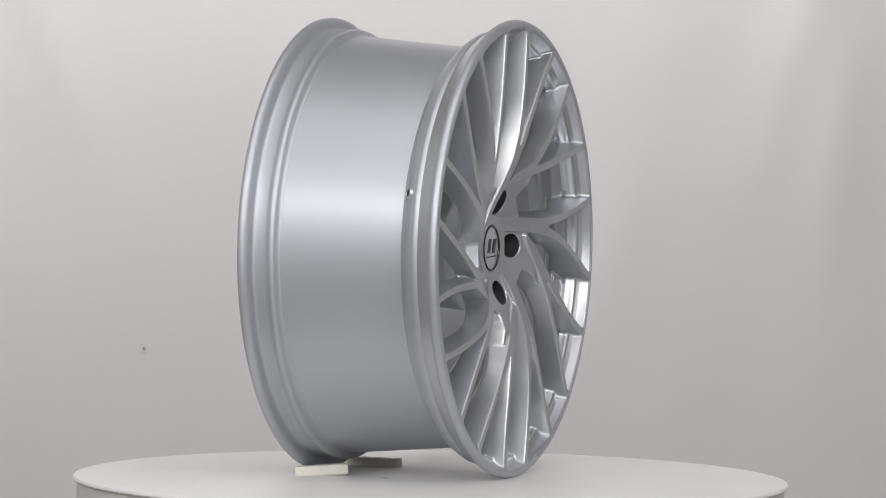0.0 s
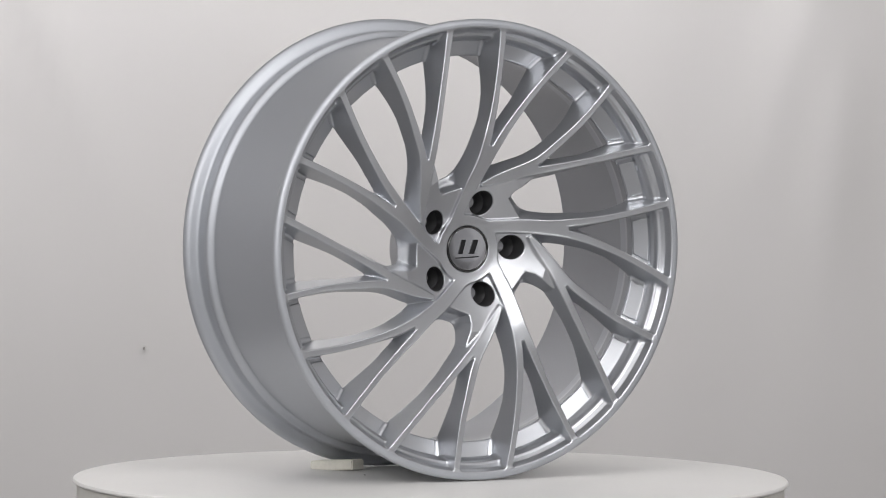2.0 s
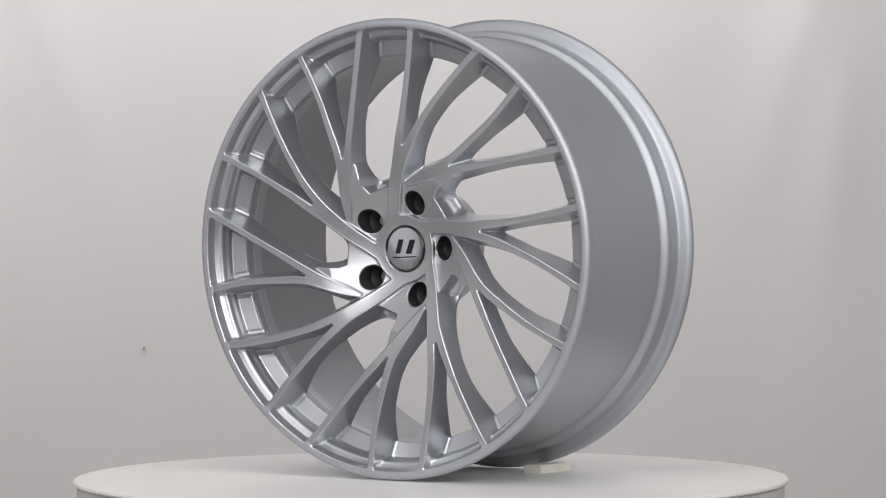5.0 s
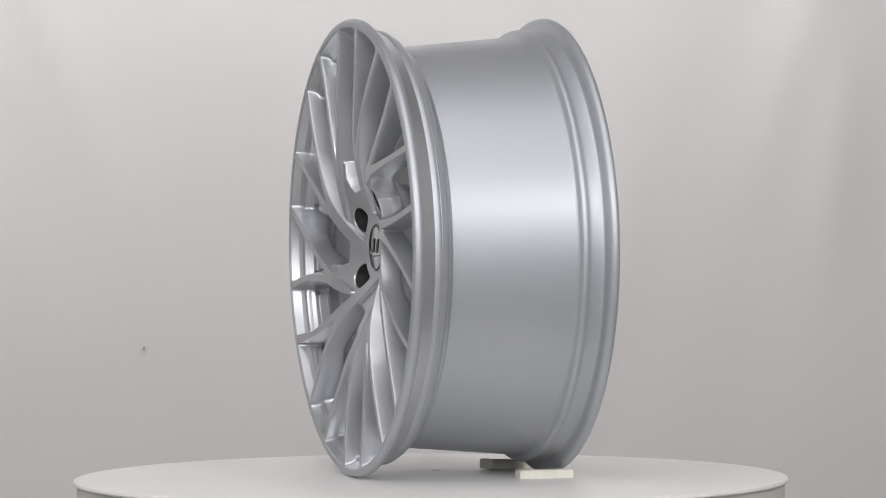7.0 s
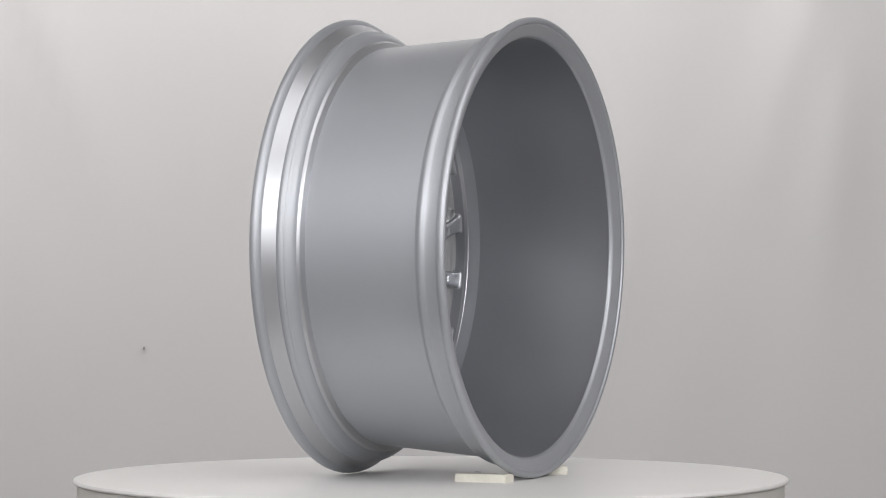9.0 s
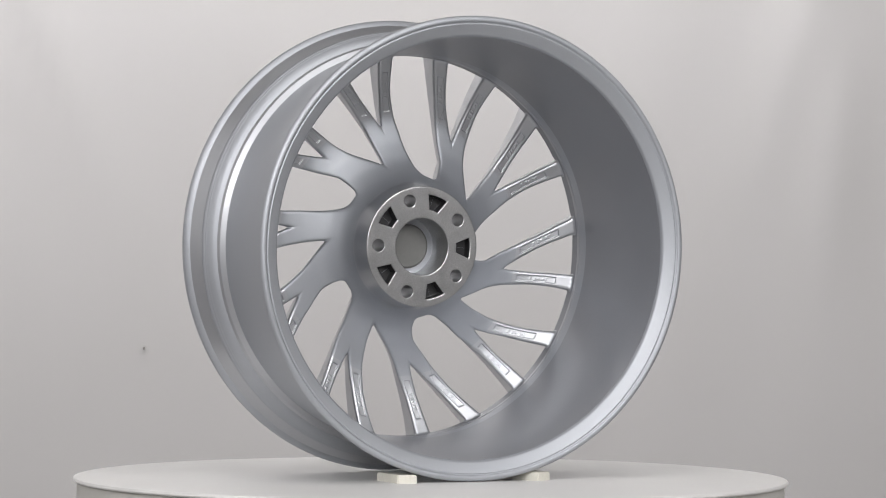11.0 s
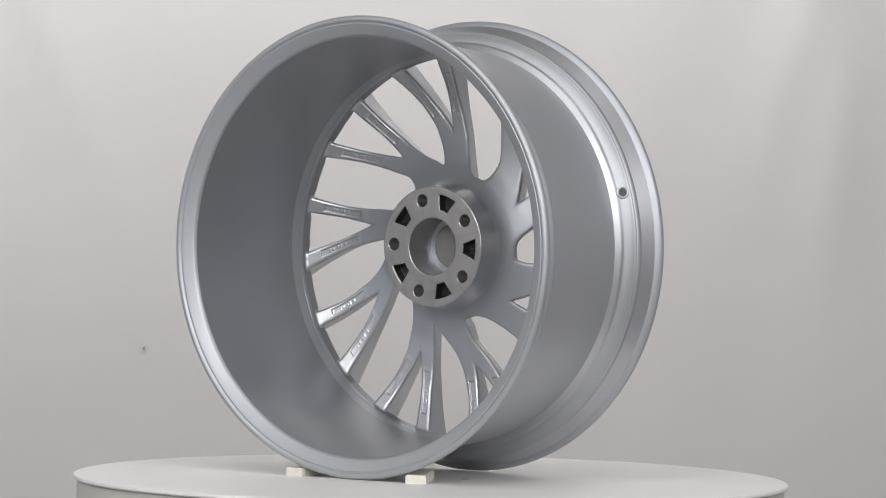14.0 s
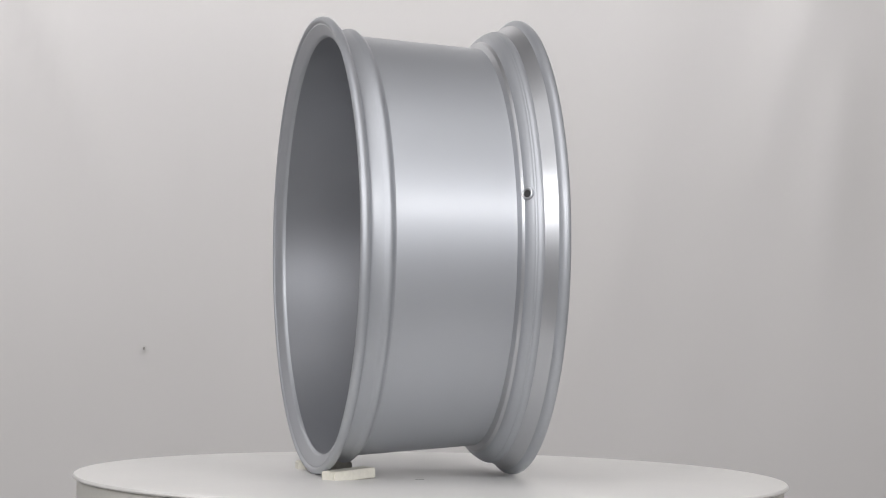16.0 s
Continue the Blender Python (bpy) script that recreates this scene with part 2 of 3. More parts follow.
def outline(x, y, pts):
    """Signed distance from a closed polygon."""
    d, inside = np.full(x.shape, 9.0, np.float32), np.zeros(x.shape, bool)
    for (ax, ay), (bx, by) in zip(pts, pts[1:] + pts[:1]):
        dx, dy = bx - ax, by - ay
        t = np.clip(((x - ax) * dx + (y - ay) * dy) / (dx * dx + dy * dy), 0, 1)
        d = np.minimum(d, np.hypot(x - ax - t * dx, y - ay - t * dy))
        if dy:
            inside ^= ((ay > y) != (by > y)) & (x < ax + dx * (y - ay) / dy)
    return np.where(inside, -d, d)


def smooth_line(R, rows):
    """Interpolates rows of radius and depth with the corners rounded off."""
    x = np.linspace(-0.05, 0.35, 1601)
    v = np.interp(x, *zip(*rows))
    for _ in range(3):
        v = np.convolve(np.pad(v, 20, mode="edge"), np.ones(41) / 41, mode="valid")
    return np.interp(R, x, v).astype(np.float32)


def smin(a, b, k):
    h = np.maximum(k - np.abs(a - b), 0) / k
    return np.minimum(a, b) - h * h * k * 0.25


def smax(a, b, k):
    return -smin(-a, -b, k)


# One fork of each kind, seen from the front: x, y, half width along its centre line.
LONG_BODY = [(-0.0180, 0.0280, 0.0040), (-0.0118, 0.0477, 0.0055), (-0.0059, 0.0680, 0.0058), (0.0005, 0.0843, 0.0062), (0.0085, 0.1020, 0.0072), (0.0135, 0.1140, 0.0068)]
LONG_ONE = [(-0.0220, 0.0260, 0.0036), (-0.0158, 0.0468, 0.0038), (-0.0105, 0.0668, 0.0038), (-0.0034, 0.0868, 0.0040), (0.0030, 0.1020, 0.0043), (0.0074, 0.1180, 0.0047), (0.0110, 0.1340, 0.0047), (0.0162, 0.1570, 0.0041),
            (0.0226, 0.1960, 0.0037), (0.0268, 0.2360, 0.0037), (0.0286, 0.2610, 0.0042)]
LONG_TWO = [(-0.0138, 0.0310, 0.0036), (-0.0079, 0.0485, 0.0038), (-0.0013, 0.0690, 0.0038), (0.0052, 0.0840, 0.0040), (0.0128, 0.1020, 0.0043), (0.0205, 0.1175, 0.0047), (0.0300, 0.1330, 0.0047), (0.0388, 0.1458, 0.0043),
            (0.0655, 0.1785, 0.0039), (0.0950, 0.2085, 0.0037), (0.1170, 0.2290, 0.0042)]
SHORT_BODY = [(0.0300, 0.0825, 0.0028), (0.0475, 0.0880, 0.0042), (0.0620, 0.0920, 0.0048), (0.0740, 0.0955, 0.0044)]
SHORT_ONE = [(0.0105, 0.0765, 0.0012), (0.0300, 0.0850, 0.0032), (0.0505, 0.0924, 0.0038), (0.0735, 0.1010, 0.0042), (0.0890, 0.1110, 0.0045), (0.1035, 0.1228, 0.0043), (0.1320, 0.1455, 0.0038), (0.1575, 0.1710, 0.0037), (0.1795, 0.1960, 0.0042)]
SHORT_TWO = [(0.0110, 0.0745, 0.0012), (0.0280, 0.0795, 0.0032), (0.0445, 0.0842, 0.0038), (0.0640, 0.0888, 0.0040), (0.0850, 0.0928, 0.0043), (0.1060, 0.0958, 0.0041), (0.1420, 0.1020, 0.0038), (0.1890, 0.1105, 0.0037), (0.2350, 0.1190, 0.0042)]
PAD = [(0.0075, 0.0720), (0.0500, 0.0800), (0.0740, 0.0840), (0.0520, 0.0690), (0.0455, 0.0590), (0.0610, 0.0360), (0.0200, 0.0320), (-0.0050, 0.0450)]
# radius and depth of the spokes' crest and of their back
CREST = [(0.0, 0.0685), (0.030, 0.0690), (0.036, 0.0700), (0.046, 0.0730), (0.056, 0.0772), (0.068, 0.0826), (0.080, 0.0874), (0.105, 0.0952), (0.132, 0.0992), (0.170, 0.1006), (0.210, 0.1010), (0.245, 0.1012), (0.270, 0.1012)]
BACK = [(0.0, 0.045), (0.075, 0.046), (0.085, 0.054), (0.100, 0.064), (0.125, 0.073), (0.150, 0.0765), (0.172, 0.0740), (0.195, 0.0685), (0.215, 0.0610), (0.235, 0.0530), (0.27, 0.0500)]
RIM_FRONT = [(0.2625, 0.1018), (0.2592, 0.1016), (0.2576, 0.1007), (0.2566, 0.0970), (0.2545, 0.0912), (0.2510, 0.0874), (0.2482, 0.0864), (0.2470, 0.0842), (0.2460, 0.0804), (0.2438, 0.0766), (0.2430, 0.0716),
             (0.2260, 0.0668), (0.2257, 0.0480), (0.2300, 0.0440), (0.2400, 0.0500), (0.2625, 0.0900)]
# the same beside the spokes, where the pad of the inner step is cut away
RIM_LOW = RIM_FRONT[:10] + [(0.2441, 0.0697), (0.2270, 0.0649), (0.2257, 0.0641)] + RIM_FRONT[12:]


def wheel_face():
    """The cast face as one solid (forks, hub, pads and front of the rim, blended), then cut into its parts."""
    nr, nt, nz = 350, 470, 148
    r = np.linspace(0.0180, 0.2625, nr)
    th = radians(PHI) - SECTOR / 2 + SECTOR * np.arange(nt) / nt
    z = np.linspace(0.0045, 0.1135, nz).astype(np.float32)
    R, T = np.meshgrid(r, th, indexing="ij")
    X, Y = (R * np.cos(T)).astype(np.float32), (R * np.sin(T)).astype(np.float32)
    forks, mids = {}, np.full(X.shape, 9.0, np.float32)
    pad = np.full(X.shape, 9.0, np.float32)
    for k in (-2, -1, 0, 1, 2):
        c, s = math.cos(-k * SECTOR), math.sin(-k * SECTOR)
        x, y = c * X - s * Y, s * X + c * Y
        for kind, strips in (("long", (LONG_BODY, LONG_ONE, LONG_TWO)), ("short", (SHORT_BODY, SHORT_ONE, SHORT_TWO))):
            whole = None
            for pts in strips:
                d, mid = strip(x, y, curve(pts))
                whole = d if whole is None else smin(whole, d, 0.002)
                if pts not in (LONG_BODY, SHORT_BODY):
                    mids = np.minimum(mids, mid)
            forks[kind, k] = whole
        pad = np.minimum(pad, outline(x, y, PAD) - 0.002)
    keys = list(forks)
    which = np.argmin(np.stack([forks[q] for q in keys]), axis=0)
    flat = {kind: np.minimum.reduce([forks[q] for q in keys if q[0] == kind]) for kind in ("long", "short")}
    flat["long"] = smin(flat["long"], (R - 0.0392).astype(np.float32), 0.005)
    crest, back = smooth_line(R, CREST), smooth_line(R, BACK)
    Z = z[None, None, :]
    DRAFT = np.interp(R, (0.06, 0.10, 0.135, 0.18, 0.23), (0.20, 0.34, 0.30, 0.15, 0.15)).astype(np.float32)
    solid = None
    for kind, drop in (("long", 0.0), ("short", 0.0004)):
        d = flat[kind]
        dish = 0.0003 * np.clip((-d - 0.0010) / 0.0012, 0, 1)
        top = (crest - drop - dish)[..., None]
        draft = DRAFT[..., None]
        side = (d[..., None] - draft * np.maximum(top - Z, -0.002)) / np.sqrt(1 + draft * draft)
        body = smax(side, Z - top, 0.0018)
        solid = body if solid is None else smin(solid, body, 0.003)
    # the spokes end inside the rim's wall
    R3 = R.astype(np.float32)[..., None]
    reach = np.interp(z, (0.045, 0.052, 0.062, 0.075, 0.090, 0.100), (0.2300, 0.2300, 0.2375, 0.2465, 0.2540, 0.2625)).astype(np.float32)
    # pads under the bolts, hub plate, hub cylinder and the web behind
    plate = smax(smax(R3 - 0.0350 - 0.3 * (0.0640 - Z), Z - 0.0640, 0.003), 0.04 - Z, 0.003)
    level = (0.0722 + 0.46 * (np.clip(R, 0.040, 0.095) - 0.056)).astype(np.float32)[..., None]
    lower = smax(smax((pad[..., None] - 0.25 * np.maximum(level - Z, 0)) * 0.97, (Z - level) * 0.91, 0.0018), 0.040 - Z, 0.004)
    web = smax(R3 - 0.088 - 0.35 * (Z - 0.050), Z - 0.058, 0.006)
    cyl = smax(smax(R3 - 0.0712 - 0.10 * (Z - 0.008), 0.0083 - Z, 0.0012), Z - 0.058, 0.004)
    solid = smin(solid, smin(plate, lower, 0.002), 0.0022)
    solid = smin(solid, web, 0.010)
    solid = np.maximum(smax(solid, back[..., None] - Z, 0.005), R3 - reach[None, None, :])
    solid = smin(solid, cyl, 0.012)
    rz, zz = np.meshgrid(r, z, indexing="ij")
    ring = outline(rz.astype(np.float32), zz.astype(np.float32), RIM_FRONT)[:, None, :]
    low = outline(rz.astype(np.float32), zz.astype(np.float32), RIM_LOW)[:, None, :]
    near = np.minimum(flat["long"], flat["short"])[..., None]
    ring = np.minimum(low, np.maximum(ring, 0.0112 - near))
    solid = smax(smin(solid, ring, 0.0034), Z - 0.1019, 0.0010)
    # bolt holes, bore, cap seat, pockets in the mounting face and in the backs of the spokes
    bx, by = 0.056 * math.cos(radians(PHI)), 0.056 * math.sin(radians(PHI))
    db = np.hypot(X - bx, Y - by)[..., None]
    solid = smax(solid, -np.maximum(db - 0.0143, 0.0425 - Z), 0.0012)
    solid = smax(solid, -(db - 0.0072 + 0 * Z), 0.0008)
    solid = smax(solid, -np.maximum(R3 - 0.0272, 0.060 - Z), 0.001)
    solid = smax(solid, -np.maximum(R3 - 0.0335 + 0.0 * Z, Z - 0.052), 0.0012)
    gap = np.abs((T - radians(PHI) + SECTOR) % SECTOR - SECTOR / 2)
    wedge = np.maximum(np.abs(R - 0.0535) - 0.0085, R * gap - 0.0088 - 0.40 * (R - 0.0535)).astype(np.float32)
    solid = smax(solid, -np.maximum(wedge[..., None], Z - 0.022), 0.0015)
    slot = np.maximum(mids - 0.0036, np.abs(R - 0.184) - 0.023).astype(np.float32)
    bars = 0.0005 * ((np.sin(R * 1350 + 1.6 * np.sin(R * 610)) > -0.1) & (np.abs(R - 0.187) < 0.010) & (mids < 0.0017 + 0.0006 * np.sin(R * 900)))
    floor = (back + 0.0015 - bars).astype(np.float32)
    solid = smax(solid, -np.maximum(slot[..., None], Z - floor[..., None]), 0.0008)
    return r, th, z, solid.astype(np.float32), keys, which, np.minimum(flat["long"], flat["short"]), wedge


def nets(r, th, z, F):
    """Surface nets over one sector that closes on itself: points, normals and quads as (cell, sector) pairs."""
    nr, nt, nz = F.shape
    S = F < 0
    W = np.concatenate([F, F[:, :1]], 1)
    corners = [(a, b, c) for a in (0, 1) for b in (0, 1) for c in (0, 1)]
    cut = lambda q, a, b, c: q[a:nr - 1 + a, b:nt + b, c:nz - 1 + c]
    count = sum(cut(W < 0, *q).astype(np.int8) for q in corners)
    live = (count > 0) & (count < 8)
    I, J, K = np.nonzero(live)
    ident = np.full(live.shape, -1, np.int64)
    ident[I, J, K] = np.arange(len(I))
    V = np.stack([W[I + a, J + b, K + c] for a, b, c in corners], 1)
    pos, num = np.zeros((len(I), 3)), np.zeros(len(I))
    for p in range(8):
        for q in range(p + 1, 8):
            A, B = corners[p], corners[q]
            if sum(u != v for u, v in zip(A, B)) != 1:
                continue
            hit = (V[:, p] < 0) != (V[:, q] < 0)
            t = np.where(hit, V[:, p] / np.where(hit, V[:, p] - V[:, q], 1), 0)
            pos += np.where(hit[:, None], np.array(A) + t[:, None] * (np.array(B) - np.array(A)), 0)
            num += hit
    pos = pos / num[:, None] + np.stack([I, J, K], 1)
    rr = r[0] + pos[:, 0] * (r[1] - r[0])
    tt = th[0] + pos[:, 1] * (th[1] - th[0])
    zz = z[0] + pos[:, 2] * (z[1] - z[0])
    gr = np.gradient(F, axis=0) / (r[1] - r[0])
    gt = (np.roll(F, -1, 1) - np.roll(F, 1, 1)) / (2 * (th[1] - th[0]))
    gz = np.gradient(F, axis=2) / (z[1] - z[0])
    mean = lambda g: sum(g[I + a, (J + b) % nt, K + c] for a, b, c in corners) / 8
    nr_, nt_, nz_ = mean(gr), mean(gt) / rr, mean(gz)
    normals = np.stack([nr_, nt_, nz_], 1)
    # one step on to the true surface
    fx, fy, fz = (pos - np.stack([I, J, K], 1)).T
    value = sum(V[:, n] * (fx if a else 1 - fx) * (fy if b else 1 - fy) * (fz if c else 1 - fz) for n, (a, b, c) in enumerate(corners))
    step = np.clip(-value / ((normals ** 2).sum(1) + 1e-9), -0.0006, 0.0006)[:, None] * normals
    points = np.stack([rr + step[:, 0], tt + step[:, 1] / rr, zz + step[:, 2]], 1)
    normals /= np.linalg.norm(normals, axis=1)[:, None] + 1e-12
    quads, flip = [], []
    # edges along each of the three directions
    for axis in range(3):
        nb = np.roll(S, -1, 1) if axis == 1 else None
        if axis == 0:
            a, b = S[:-1, :, 1:-1], S[1:, :, 1:-1]
        elif axis == 1:
            a, b = S[1:-1, :, 1:-1], nb[1:-1, :, 1:-1]
        else:
            a, b = S[1:-1, :, :-1], S[1:-1, :, 1:]
        i, j, k = np.nonzero(a != b)
        inside = a[i, j, k]
        if axis == 0:
            k = k + 1
            four = [(i, j - 1, k - 1), (i, j, k - 1), (i, j, k), (i, j - 1, k)]
        elif axis == 1:
            i, k = i + 1, k + 1
            four = [(i - 1, j, k - 1), (i - 1, j, k), (i, j, k), (i, j, k - 1)]
        else:
            i = i + 1
            four = [(i - 1, j - 1, k), (i, j - 1, k), (i, j, k), (i - 1, j, k)]
        quad = np.stack([np.stack([ident[p, q % nt, s], np.where(q < 0, -1, 0)], 1) for p, q, s in four], 1)
        quad[~inside] = quad[~inside][:, ::-1]
        quads.append(quad)
    return points, normals, np.concatenate(quads), np.stack([I, J, K], 1)


def cut_parts(base):
    r, th, z, F, keys, which, flat, wedge = wheel_face()
    pts, nrm, quads, cells = nets(r, th, z, F)
    first = quads[:, 2, 0]
    ci, cj, ck = cells[first].T
    radius, depth = pts[first, 0], pts[first, 2]
    kind = np.array([0 if q[0] == "long" else 1 for q in keys])[which[ci, cj]]
    turn = np.array([q[1] for q in keys])[which[ci, cj]]
    group = kind.copy()
    group[(radius > 0.2560) | (radius > 0.2430) & (flat[ci, cj] > 0.0015 + 0.15 * (0.108 - depth))] = 2
    group[(radius < 0.0755) | ((radius < 0.105) & (flat[ci, cj] > 0.0022))] = 3
    group[(radius < 0.0735) & (depth < 0.0094)] = 4
    group[(radius < 0.0345) & (depth < 0.0515)] = 4
    # cells inside the mounting face's pockets take one near-black colour
    group[(radius > 0.043) & (radius < 0.064) & (depth > 0.0094) & (depth < 0.0235) & (wedge[ci, cj] < 0.002)] = 5
    turn[group >= 2] = 0
    turn[(group == 5) & (pts[first, 1] > radians(PHI))] = 1
    # scraps cut off from their spoke go to the hub
    for g in (0, 1, 5):
        pick = np.nonzero(group == g)[0]
        ids = quads[pick][..., 0] * 5 + (quads[pick][..., 1] - turn[pick][:, None]) % 5
        used, inv = np.unique(ids, return_inverse=True)
        inv = inv.reshape(-1, 4)
        mark = np.arange(len(used))
        for _ in range(600):
            low = mark[inv].min(1)
            old = mark.copy()
            for c in range(4):
                np.minimum.at(mark, inv[:, c], low)
            mark = mark[mark]
            if (mark == old).all():
                break
        names, count = np.unique(mark[inv[:, 0]], return_counts=True)
        scrap = mark[inv[:, 0]] != names[count.argmax()]
        group[pick[scrap]] = np.where(radius[pick[scrap]] > 0.15, 2, 3)
        turn[pick[scrap]] = 0

    def build(name, g, mat, label):
        pick = group == g
        ids, sec = quads[pick][..., 0], (quads[pick][..., 1] - turn[pick][:, None]) % 5
        flat_ids = ids * 5 + sec
        if g in (2, 3, 4):
            flat_ids = np.concatenate([ids * 5 + (sec + k) % 5 for k in range(5)])
        used, back = np.unique(flat_ids, return_inverse=True)
        p, n, s = pts[used // 5], nrm[used // 5], (used % 5) * SECTOR
        t = p[:, 1] + s
        verts = np.stack([p[:, 0] * np.cos(t), -p[:, 2], p[:, 0] * np.sin(t)], 1)
        nx, ny = n[:, 0] * np.cos(t) - n[:, 1] * np.sin(t), n[:, 0] * np.sin(t) + n[:, 1] * np.cos(t)
        norms = np.stack([nx, -n[:, 2], ny], 1)
        ob = mesh_object(name, verts.tolist(), back.reshape(-1, 4).tolist(), mat, base, label, normals=norms.tolist())
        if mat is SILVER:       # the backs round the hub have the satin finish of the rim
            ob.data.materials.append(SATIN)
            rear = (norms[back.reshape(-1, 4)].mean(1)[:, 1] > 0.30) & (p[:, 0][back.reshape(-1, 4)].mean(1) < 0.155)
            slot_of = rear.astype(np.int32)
            if g == 2:          # the shade beside the openings is painted in the barrel's darker silver
                ob.data.materials.append(SHADED)
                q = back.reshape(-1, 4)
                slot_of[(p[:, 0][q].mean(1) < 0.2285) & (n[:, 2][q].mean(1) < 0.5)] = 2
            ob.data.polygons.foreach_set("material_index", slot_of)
        return ob

    made = [build("forked_spoke", 0, SILVER, "long forked silver spoke"), build("forked_spoke", 1, SILVER, "short forked silver spoke"),
            build("rim_step", 2, SILVER, "stepped silver front of the rim"), build("hub", 3, SILVER, "silver hub"), build("mounting_face", 4, BARE, "machined bare aluminium mounting face"),
            build("casting_pocket", 5, POCKET, "dark grainy pocket in the mounting face")]
    for ob in (made[0], made[1], made[5]):
        for k in range(1, 5):
            twin = new(ob.name.split(".")[0], ob.data)
            twin.parent = base
            twin["label"] = ob["label"]
            twin.matrix_basis = Matrix.Rotation(-k * SECTOR, 4, "Y")
    return made


def centre_cap(base):
    cap = part("centre_cap", disc([(0.0650, 0.0), (0.0650, 0.0266), (0.0675, 0.0270), (0.0692, 0.0267), (0.0697, 0.0258), (0.0690, 0.0247), (0.0684, 0.0245), (0.0684, 0.0)], 96), GLOSS_BLACK, base, "round centre cap with gloss black ring")
    part("cap_face", disc([(0.0680, 0.0245), (0.06855, 0.0244), (0.0687, 0.0238), (0.0688, 0.0120), (0.06885, 0.0)], 96), CHROME, cap, "smoked chrome disc")

    def mark(corners):
        bm = bmesh.new()
        lo = [bm.verts.new((x, -0.0686, y)) for x, y in corners]
        hi = [bm.verts.new((x, -0.0697, y)) for x, y in corners]
        bm.faces.new(hi)
        bm.faces.new(lo[::-1])
        for i in range(len(lo)):
            bm.faces.new((lo[i - 1], lo[i], hi[i], hi[i - 1]))
        part("emblem", bm, EMBLEM, cap, "raised dark metal emblem shape", smooth=False)

    mark([(-0.0130, -0.0058), (-0.0072, -0.0058), (-0.0026, 0.0108), (-0.0084, 0.0108)])
    mark([(0.0012, -0.0058), (0.0082, -0.0058), (0.0140, 0.0108), (0.0070, 0.0108)])
    mark([(-0.0165, -0.0112), (0.0140, -0.0098), (0.0143, -0.0084), (-0.0162, -0.0098)])
    part("cap_back", disc([(0.0480, 0.0), (0.0480, 0.0240), (0.0500, 0.0262), (0.0655, 0.0262), (0.0655, 0.0)], 64), GREY, cap, "grey plastic back of the cap")


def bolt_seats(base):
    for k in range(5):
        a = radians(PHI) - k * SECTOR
        # wall and seat of each hole are one near-black turned tube
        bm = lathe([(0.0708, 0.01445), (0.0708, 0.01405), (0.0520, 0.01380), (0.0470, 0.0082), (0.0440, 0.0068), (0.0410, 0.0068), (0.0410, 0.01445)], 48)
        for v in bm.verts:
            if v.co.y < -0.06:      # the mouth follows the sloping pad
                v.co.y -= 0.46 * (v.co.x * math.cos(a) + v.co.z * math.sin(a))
        ob = part("bolt_seat", bm, DARK, base, "near-black bolt seat and hole wall")
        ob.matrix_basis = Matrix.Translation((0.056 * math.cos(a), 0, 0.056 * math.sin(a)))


def valve_hole_disc(base):
    """Raised collar in the well's front wall; a dark disc paints the hole's shade."""
    a = radians(163.9)
    at = lambda s, rad: Vector((rad * math.cos(a), -s, rad * math.sin(a)))
    bm = lathe([(0.0, 0.0042), (0.0012, 0.0048), (0.0016, 0.0060), (0.0012, 0.0072), (-0.0020, 0.0080), (-0.0020, 0.0042)], 32)
    out = (at(0, 1) * 0.72 + Vector((0, 1, 0)) * 0.70).normalized()
    ob = part("valve_collar", bm, SILVER, base)
    ob.matrix_basis = Matrix.Translation(at(0.0560, 0.2468)) @ Vector((0, -1, 0)).rotation_difference(out).to_matrix().to_4x4()
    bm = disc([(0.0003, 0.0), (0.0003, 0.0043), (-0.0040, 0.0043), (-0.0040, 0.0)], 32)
    hole = part("valve_hole_disc", bm, DARK, base, "dark disc painted as the valve hole's shade")
    hole.matrix_basis = ob.matrix_basis.copy()
    bm = lathe([(0.0, 0.0040), (0.0008, 0.0046), (0.0008, 0.0064), (-0.0020, 0.0070), (-0.0020, 0.0040)], 32)
    ob = part("valve_collar", bm, SILVER, base)
    ob.matrix_basis = Matrix.Translation(at(0.0655, 0.2345)) @ Vector((0, -1, 0)).rotation_difference((-at(0, 1) * 0.68 + Vector((0, -1, 0)) * 0.73).normalized()).to_matrix().to_4x4()


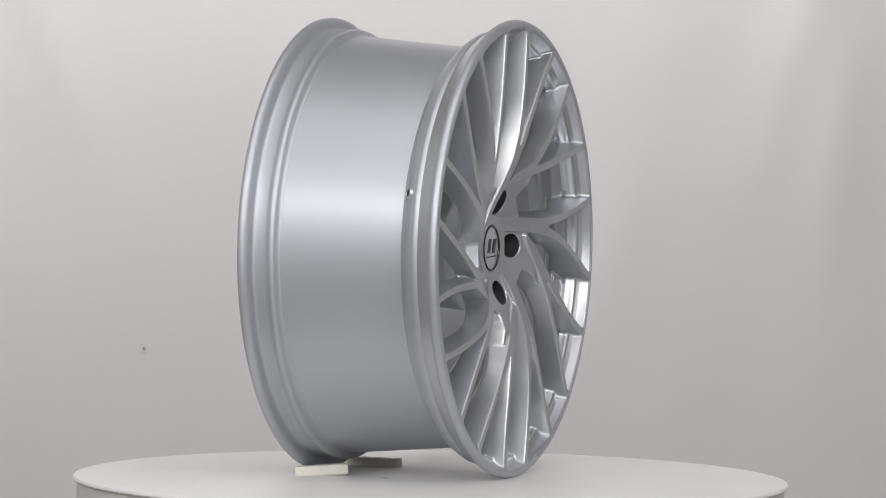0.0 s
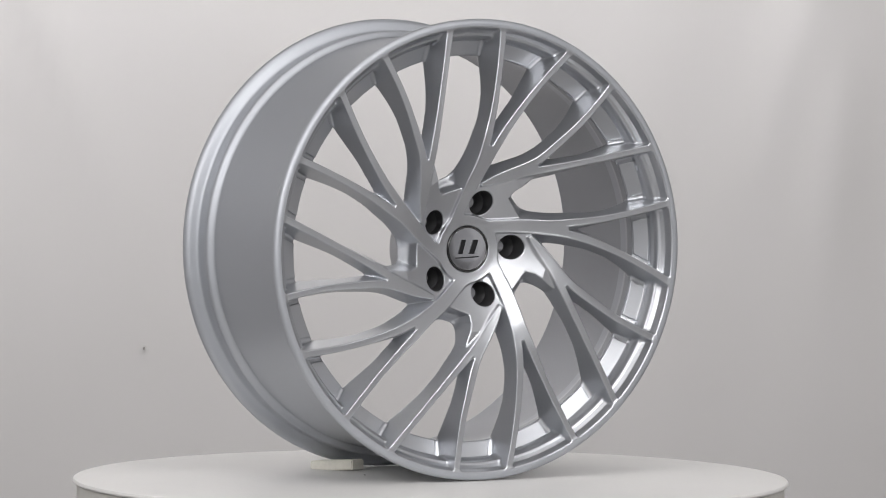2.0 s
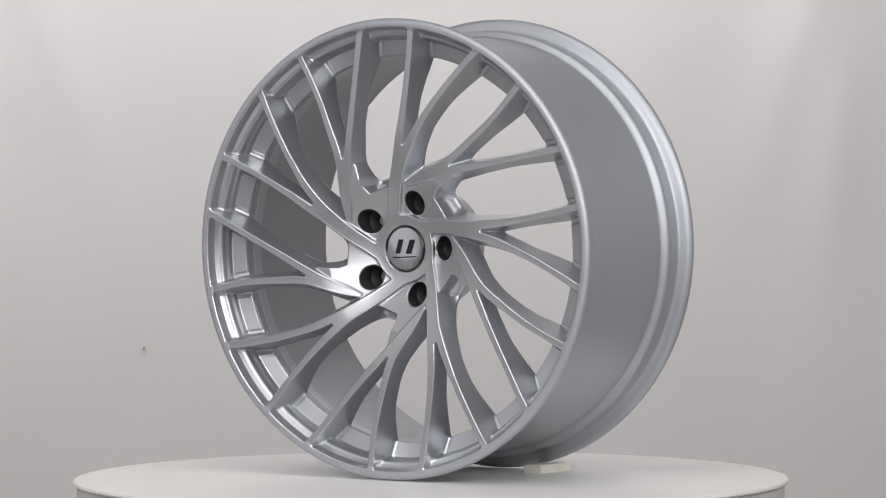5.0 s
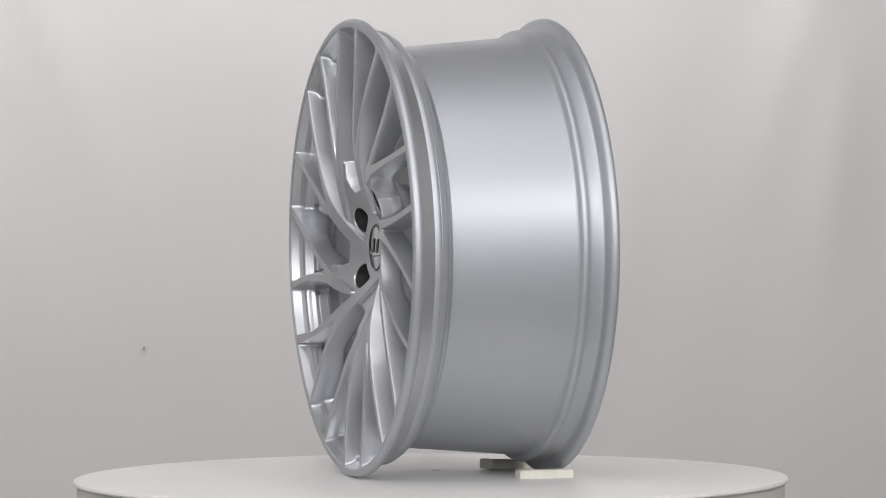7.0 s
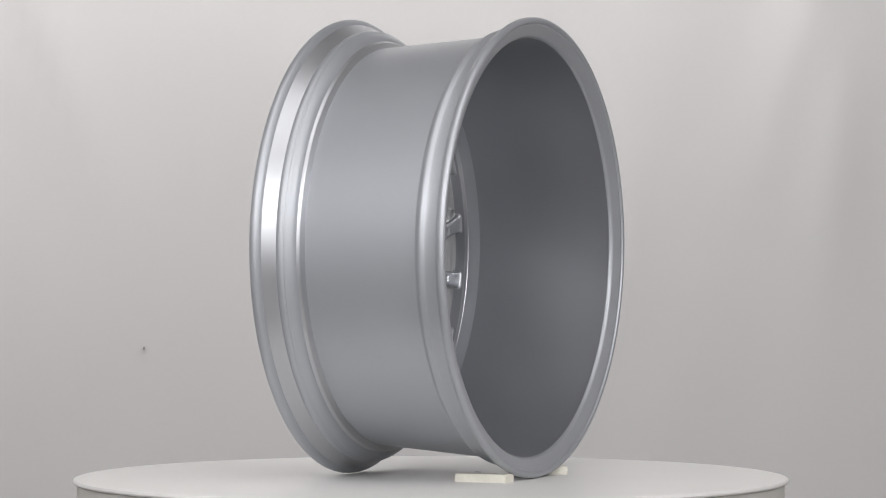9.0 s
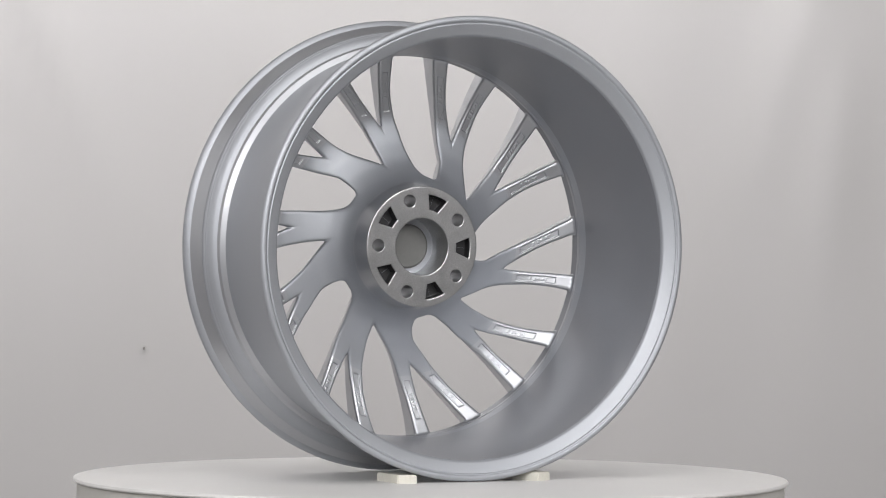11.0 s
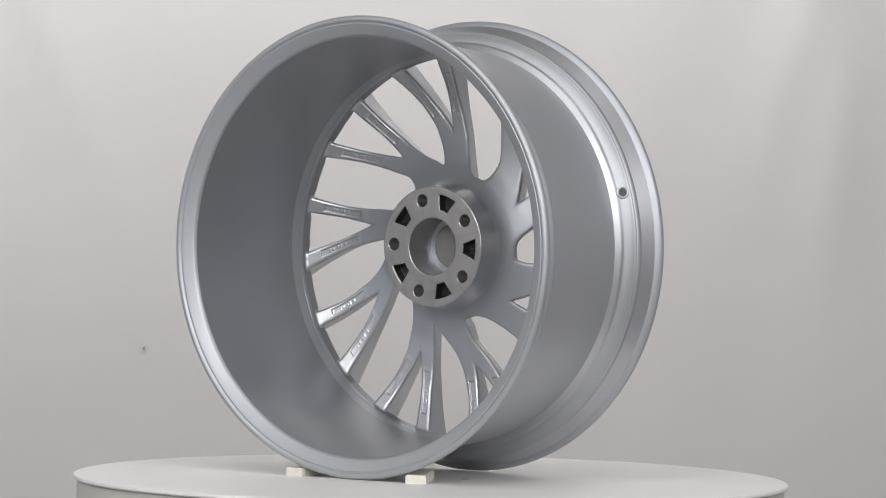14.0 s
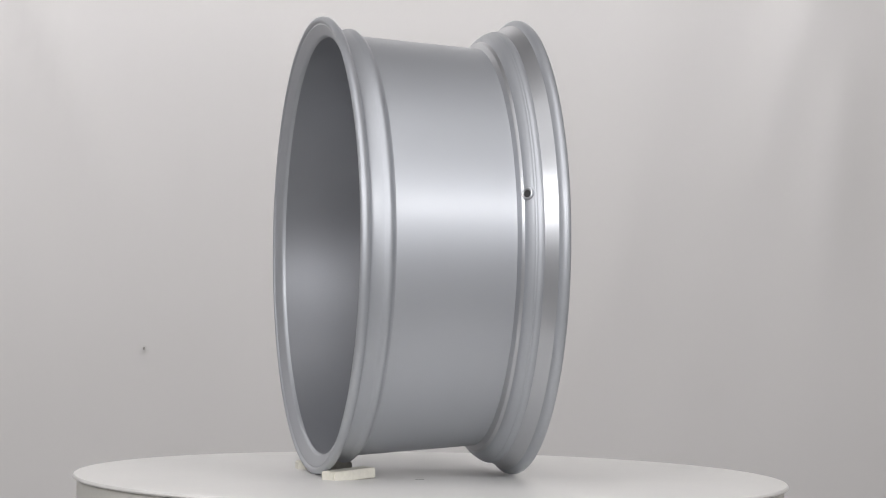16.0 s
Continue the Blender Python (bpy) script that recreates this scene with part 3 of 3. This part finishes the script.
def wheel():
    base = new("alloy_wheel")
    tagged(base, "silver alloy car wheel with twisted forked spokes, standing on turntable", "wheel")
    barrel(base)
    cut_parts(base)
    centre_cap(base)
    bolt_seats(base)
    valve_hole_disc(base)
    for ob in base.children:
        ob.matrix_basis = Matrix.Translation((0, 0, AXLE)) @ ob.matrix_basis
    return base


WHEEL = wheel()


# ---- blocks that chock the wheel ----
def block(x, y, turn, length, lift=0.0):
    """A small cream block with worn, bevelled edges, its lower edge under the flange."""
    bm = bmesh.new()
    bmesh.ops.create_cube(bm, size=1)
    for v in bm.verts:
        v.co = Vector((v.co.x * 0.024, v.co.y * length, (v.co.z + 0.5) * 0.012))
    bmesh.ops.bevel(bm, geom=bm.edges[:], offset=0.0012, segments=2, affect="EDGES")
    ob = part("chock_block", bm, FOAM, None, sharp=50)
    tagged(ob, "small cream plastic block wedged under the wheel's inner flange", "block", "blocks under the wheel")
    pivot = Matrix.Translation((0, length / 2, 0))
    return ob, Matrix.Translation((x, y, 0)) @ Matrix.Rotation(radians(turn), 4, "Z") @ pivot @ Matrix.Rotation(radians(-lift), 4, "X") @ pivot.inverted()


BLOCKS = [block(-0.066, 0.112, 27, 0.062, 3.8), block(0.0935, 0.110, -2, 0.065)]


# ---- what turns ----
TILT = Matrix.Rotation(radians(0.583), 4, "X") @ Matrix.Rotation(radians(-0.302), 4, "Y")
TURN = [(0.0, 68.9), (1.5, 38.5), (3.0, 8.1), (3.5, -2.1), (7.0, -73.0), (8.0, -94.0), (9.0, -114.4), (12.5, -186.0), (13.5, -205.9), (14.5, -226.2), (16.0, -257.5)]


def angle(t):
    """The turntable's turn in degrees at t seconds."""
    for (t0, a0), (t1, a1) in zip(TURN, TURN[1:]):
        if t <= t1:
            return a0 + (a1 - a0) * (t - t0) / (t1 - t0)
    return TURN[-1][1]


def motions():
    times = [0.5 * k for k in range(33)]
    for thing, rest in RIDERS:
        walk(thing, [(t, Matrix.Rotation(radians(angle(t)), 4, "Z") @ TILT @ rest) for t in times])


RIDERS = [(TABLE_THING, Matrix.Identity(4)), (WHEEL, Matrix.Translation((WX, 0, 0))), *BLOCKS]
motions()
